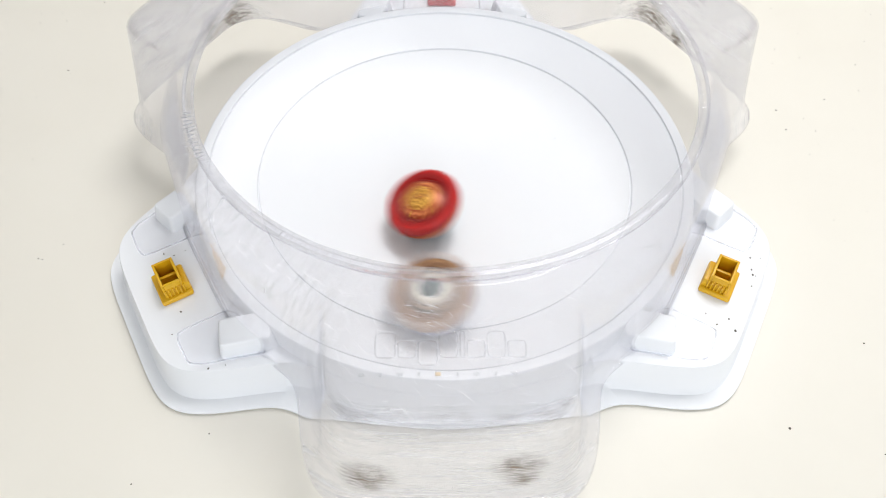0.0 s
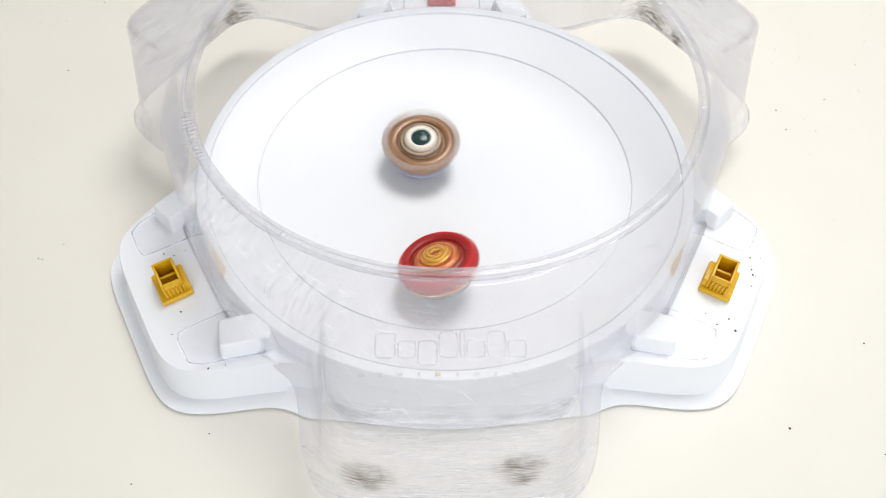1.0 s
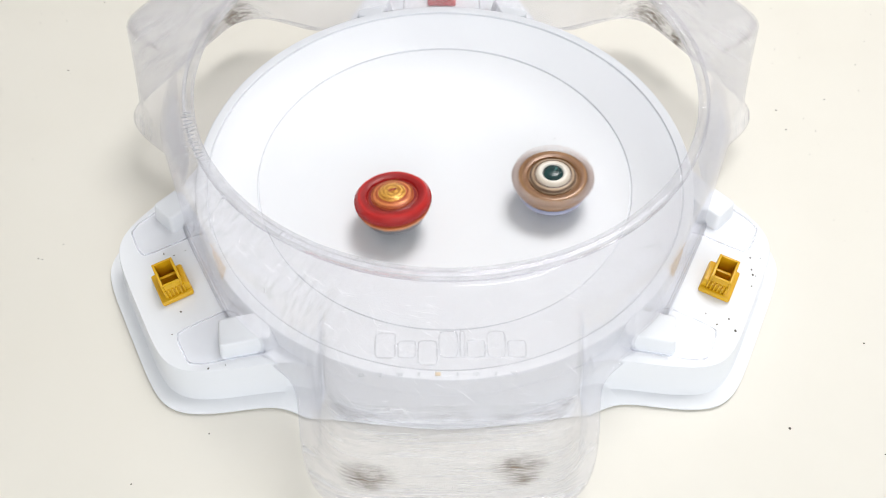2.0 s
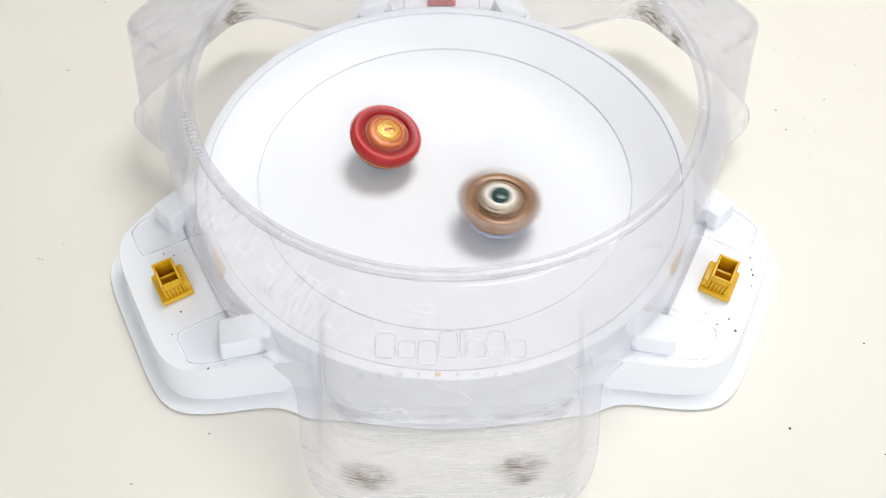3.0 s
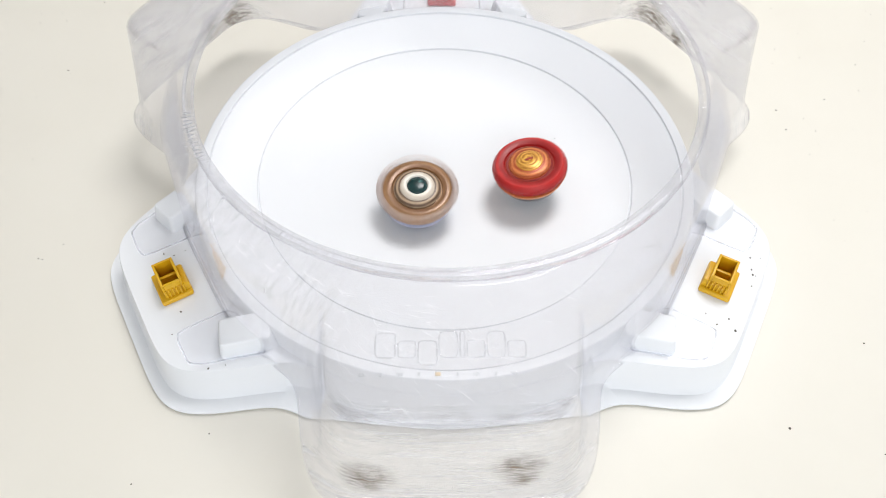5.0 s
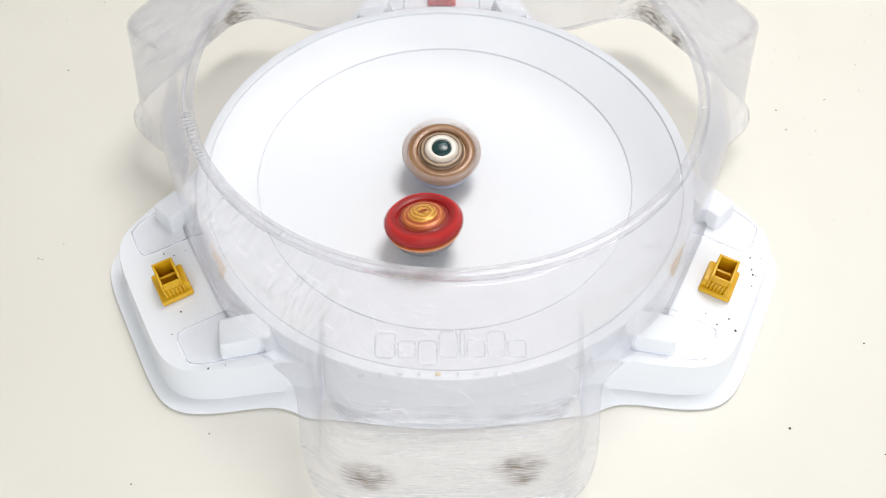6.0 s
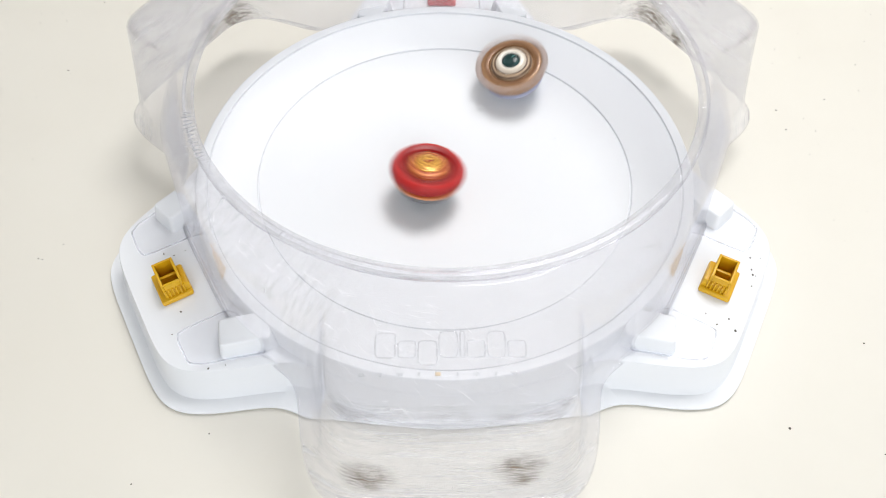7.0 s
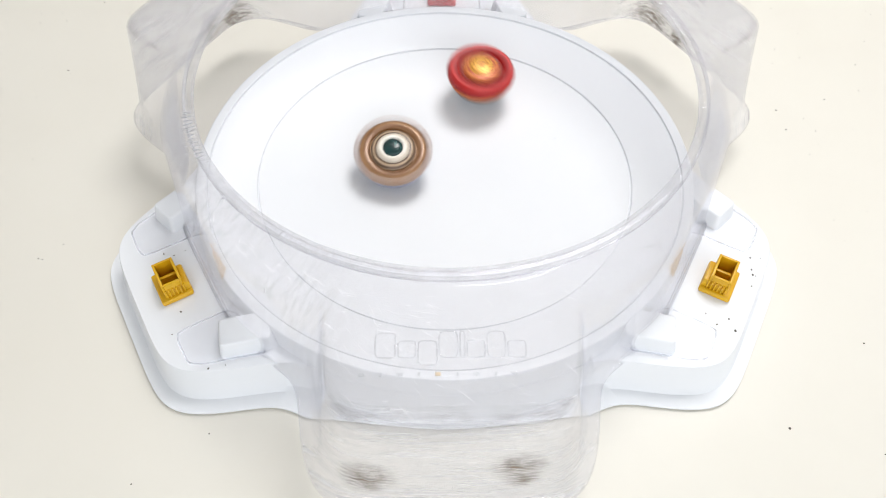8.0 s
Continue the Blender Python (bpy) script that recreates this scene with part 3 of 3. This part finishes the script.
def grit():
    """Specks of dirt on the table and on the wings."""
    rng = random.Random(5)
    spots = [((-0.2691, 0.1198), 0.0007), ((-0.2396, -0.0463), 0.0005), ((0.1739, -0.1554), 0.0008), ((0.2334, 0.0577), 0.0006), ((0.2692, 0.0872), 0.0006), ((-0.1209, -0.1552), 0.0004), ((-0.1541, -0.1803), 0.0004), ((0.2291, -0.1067), 0.0005), ((0.2317, 0.0765), 0.0007)]
    for _ in range(70):
        side = rng.choice((-1, 1))
        spots.append(((side * rng.uniform(0.20, 0.34), rng.uniform(-0.17, 0.20)), rng.uniform(0.00018, 0.00045)))
    for i, ((x, y), s) in enumerate(spots):
        bm = bmesh.new()
        bmesh.ops.create_icosphere(bm, subdivisions=1, radius=s)
        for v in bm.verts:
            v.co = Vector((v.co.x * rng.uniform(0.6, 1.6), v.co.y * rng.uniform(0.6, 1.3), max(-s * 0.2, v.co.z * 0.5)))
        speck = tagged(part("crumb", bm, SPECK), "tiny dark crumb on the cream table", "crumb", group="crumbs")
        speck.matrix_basis = pose(x, y, s * 0.2, 0, 0, rng.uniform(0, 360))
    for x, y in ((0.0700, 0.030), (-0.02, -0.108)):
        bm = bmesh.new()
        bmesh.ops.create_icosphere(bm, subdivisions=1, radius=0.00035)
        speck = tagged(part("crumb", bm, SPECK), "tiny dark crumb in the white dish", "crumb", group="crumbs")
        speck.matrix_basis = pose(x, y, dish(math.hypot(x, y)) + 0.0001)
    left = ((0.1656, -0.0244), (0.1611, -0.0205), (0.1546, -0.0206), (0.1698, 0.0159), (0.1781, 0.0267), (0.1690, 0.0545), (0.1610, 0.0570))
    right = ((0.1787, 0.0263), (0.1836, 0.0288), (0.1814, 0.0187), (0.1829, 0.0156), (0.1846, 0.0158), (0.1680, -0.0207), (0.1750, -0.0245), (0.1796, -0.0181), (0.1846, -0.0233), (0.1844, 0.0081))
    for a, places in ((210, left), (-30, right)):
        for u, v in places:
            s = rng.uniform(0.0003, 0.0007)
            bm = bmesh.new()
            bmesh.ops.create_icosphere(bm, subdivisions=1, radius=s)
            for p in bm.verts:
                p.co = Vector((p.co.x * rng.uniform(0.6, 1.6), p.co.y * rng.uniform(0.5, 1.2), max(-s * 0.2, p.co.z * 0.5)))
            speck = tagged(part("crumb", bm, SPECK), "tiny dark crumb on the white stadium wing", "crumb", group="crumbs")
            speck.matrix_basis = pose(0, 0, 0, 0, 0, a) @ pose(u, v, ZP + s * 0.2, 0, 0, rng.uniform(0, 360))


room()
table()
toy_stadium()
stadium_cover()
BRONZE = bronze_top()
CRIMSON_TOP = crimson_top()
socket("amber yellow plastic socket on a white wing", -0.1460, -0.0831, 210, 1, YELLOW)
socket("amber yellow plastic socket on a white wing", 0.1460, -0.0831, -30, -1, YELLOW)
socket("red plastic socket on a white wing", 0.0000, 0.1680, 90, -1, RED)
grit()


# ---- what moves: seconds, place of the tip, lean to the right and away in degrees ----
def spin_rows(keys, sense, turn):
    """Rows for every picture of the film, gliding through the keys, on the dish, while the top spins."""
    keys = [(t, np.array(v)) for t, *v in keys]
    slopes = []
    for i in range(len(keys)):
        a, b = keys[max(0, i - 1)], keys[min(len(keys) - 1, i + 1)]
        slopes.append((b[1] - a[1]) / (b[0] - a[0]))
    rows, i = [], 0
    for f in range(8 * FPS + 1):
        t = f / FPS
        while i < len(keys) - 2 and t > keys[i + 1][0]:
            i += 1
        (t0, p0), (t1, p1) = keys[i], keys[i + 1]
        d = t1 - t0
        s = (t - t0) / d
        x, y, lx, ly = (2 * s ** 3 - 3 * s ** 2 + 1) * p0 + (s ** 3 - 2 * s ** 2 + s) * d * slopes[i] + (3 * s ** 2 - 2 * s ** 3) * p1 + (s ** 3 - s ** 2) * d * slopes[i + 1]
        up = Vector((math.tan(radians(lx)), math.tan(radians(ly)), 1)).normalized()
        lean = Vector((0, 0, 1)).rotation_difference(up).to_matrix().to_4x4()
        rows.append((t, Matrix.Translation((x, y, dish(math.hypot(x, y)) + 0.0004)) @ lean @ pose(0, 0, 0, 0, 0, turn + sense * 84 * f)))
    return rows


def motions():
    walk(BRONZE, spin_rows((
        (0.0, -0.0063, -0.0989, -6.0, 0.0), (0.1, -0.0474, -0.0895, -4.0, 0.7), (0.2, -0.0809, -0.0564, -2.0, 1.3), (0.3, -0.0944, -0.0223, 0.0, 2.0),
        (0.4, -0.0841, 0.0018, -1.0, -1.0), (0.5, -0.059, 0.0173, -2.0, -4.0), (0.6, -0.0308, 0.0179, -1.6, -4.4), (0.7, -0.0119, 0.0083, -1.2, -4.8),
        (0.8, -0.0215, 0.0148, -0.8, -5.2), (0.9, -0.0217, 0.015, -0.4, -5.6), (1.0, -0.0143, 0.0146, 0.0, -6.0), (1.1, -0.0065, 0.0046, -0.8, -5.2),
        (1.2, 0.0041, 0.0017, -1.6, -4.4), (1.3, 0.0138, 0.0011, -2.4, -3.6), (1.4, 0.0414, 0.0295, -3.2, -2.8), (1.5, 0.0643, 0.0353, -4.0, -2.0),
        (1.6, 0.0803, 0.0184, -5.0, -1.0), (1.7, 0.0833, -0.0132, -6.0, 0.0), (2.8, 0.0048, -0.0206, 2.0, 0.0), (2.9, 0.0084, -0.0247, 2.0, 0.5),
        (3.0, 0.0294, -0.0347, 2.0, 1.0), (3.1, 0.0474, -0.0463, 1.0, 1.5), (3.2, 0.0479, -0.0548, 0.0, 2.0), (3.3, 0.0428, -0.0557, 0.0, 2.0),
        (3.4, 0.0337, -0.0505, 0.0, 2.0), (3.5, 0.0265, -0.0405, 0.0, 2.0), (3.6, 0.0208, -0.0289, 0.0, 1.2), (3.7, 0.0188, -0.0334, 0.0, 0.4),
        (3.8, 0.0153, -0.0329, 0.0, -0.4), (3.9, 0.0145, -0.0277, 0.0, -1.2), (4.0, 0.0135, -0.0211, 0.0, -2.0), (4.1, 0.0131, -0.0185, 0.0, -2.2),
        (4.2, 0.0082, -0.0294, 0.0, -2.4), (4.3, 0.0019, -0.0293, 0.0, -2.6), (4.4, -0.0043, -0.0327, 0.0, -2.8), (4.5, -0.0132, -0.0388, 0.0, -3.0),
        (4.6, -0.0185, -0.0374, 0.0, -3.5), (4.7, -0.0195, -0.0336, 0.0, -4.0), (5.8, -0.0059, 0.0017, 0.0, -7.0), (5.9, -0.003, 0.0032, 0.0, -7.5),
        (6.0, -0.0021, 0.0073, 0.0, -8.0), (6.1, -0.0002, 0.0073, 0.0, -8.0), (6.2, 0.0007, 0.006, 0.0, -8.0), (6.3, 0.0026, 0.006, 0.0, -8.0),
        (6.4, 0.0045, 0.0047, 0.0, -8.0), (6.5, 0.0215, 0.0365, -5.0, -7.0), (6.6, 0.0335, 0.0482, -5.5, -7.5), (6.7, 0.0396, 0.0468, -6.0, -8.0),
        (6.8, 0.0413, 0.0429, -8.3, -8.3), (6.9, 0.0421, 0.0552, -10.7, -8.7), (7.0, 0.0483, 0.0787, -13.0, -9.0), (7.1, 0.0518, 0.0792, -11.5, -9.5),
        (7.2, 0.0508, 0.0727, -10.0, -10.0), (7.3, 0.0417, 0.0578, -7.7, -11.7), (7.4, 0.0279, 0.038, -5.3, -13.3), (7.5, 0.0138, 0.0262, -3.0, -15.0),
        (7.6, 0.0011, 0.0222, -0.5, -14.5), (7.7, -0.0114, 0.0194, 2.0, -14.0), (7.8, -0.0187, 0.0141, 1.3, -14.0), (7.9, -0.025, 0.0138, 0.7, -14.0),
        (8.0, -0.0308, 0.0099, 0.0, -14.0),
    ), -1, 0))
    walk(CRIMSON_TOP, spin_rows((
        (0.0, -0.0053, -0.0345, -20.0, -6.0), (0.1, 0.0323, -0.0429, -18.0, -1.3), (0.2, 0.0627, -0.044, -16.0, 3.3), (0.3, 0.0842, -0.0451, -14.0, 8.0),
        (0.4, 0.0962, -0.0396, -14.0, 8.5), (0.5, 0.0954, -0.0336, -14.0, 9.0), (0.6, 0.0776, -0.0255, -15.0, 7.5), (0.7, 0.0396, -0.0263, -16.0, 6.0),
        (0.8, 0.0246, -0.0511, -15.3, 8.3), (0.9, 0.0098, -0.0764, -14.7, 10.7), (1.0, 0.0003, -0.0853, -14.0, 13.0), (1.1, -0.0045, -0.0865, -14.3, 13.3),
        (1.2, -0.0044, -0.0776, -14.7, 13.7), (1.3, -0.0034, -0.0638, -15.0, 14.0), (1.4, -0.0216, -0.0788, -12.0, 15.5), (1.5, -0.034, -0.0834, -9.0, 17.0),
        (1.6, -0.0309, -0.0804, -9.5, 15.5), (1.7, -0.0237, -0.0646, -10.0, 14.0), (2.8, -0.0431, 0.0218, 14.0, -4.0), (2.9, -0.0354, 0.009, 14.5, -6.0),
        (3.0, -0.041, 0.0176, 15.0, -8.0), (3.1, -0.0489, 0.0295, 13.8, -9.6), (3.2, -0.0458, 0.0436, 12.6, -11.2), (3.3, -0.0347, 0.0517, 11.4, -12.8),
        (3.4, -0.0213, 0.0543, 10.2, -14.4), (3.5, -0.0049, 0.0474, 9.0, -16.0), (3.6, 0.0122, 0.0334, 7.0, -17.0), (3.7, 0.0251, 0.04, 5.0, -18.0),
        (3.8, 0.0344, 0.0519, 3.0, -19.0), (3.9, 0.0349, 0.0562, 2.5, -19.5), (4.0, 0.0318, 0.0513, 2.0, -20.0), (4.1, 0.0239, 0.0393, 1.0, -19.0),
        (4.2, 0.0176, 0.0389, 0.0, -18.0), (4.3, 0.0182, 0.0319, -1.7, -15.0), (4.4, 0.0236, 0.0235, -3.3, -12.0), (4.5, 0.0367, 0.0219, -5.0, -9.0),
        (4.6, 0.0532, 0.0161, -6.5, -6.5), (4.7, 0.0653, 0.0061, -8.0, -4.0), (5.8, 0.0068, -0.0569, -9.0, 10.0), (5.9, -0.0029, -0.0562, -7.0, 11.0),
        (6.0, -0.0107, -0.0556, -5.0, 12.0), (6.1, -0.0179, -0.056, -2.7, 12.7), (6.2, -0.0215, -0.06, -0.3, 13.3), (6.3, -0.0201, -0.0614, 2.0, 14.0),
        (6.4, -0.015, -0.0547, 2.0, 15.5), (6.5, -0.0225, -0.0744, 2.0, 17.0), (6.6, -0.0126, -0.0871, 2.5, 15.0), (6.7, 0.0105, -0.0773, 3.0, 13.0),
        (6.8, 0.023, -0.0424, 3.7, 11.0), (6.9, 0.0118, -0.0226, 4.3, 9.0), (7.0, -0.0121, -0.0152, 5.0, 7.0), (7.1, -0.0379, -0.011, 5.0, 7.3),
        (7.2, -0.0607, -0.0089, 5.0, 7.7), (7.3, -0.0715, -0.0214, 5.0, 8.0), (7.4, -0.0644, -0.0427, 5.0, 7.5), (7.5, -0.0329, -0.0537, 5.0, 7.0),
        (7.6, 0.0023, -0.0415, 6.0, 5.0), (7.7, 0.0272, -0.0139, 7.0, 3.0), (7.8, 0.0382, 0.0154, 5.3, -0.3), (7.9, 0.0356, 0.0408, 3.7, -3.7),
        (8.0, 0.0229, 0.0707, 2.0, -7.0),
    ), -1, 20))


motions()
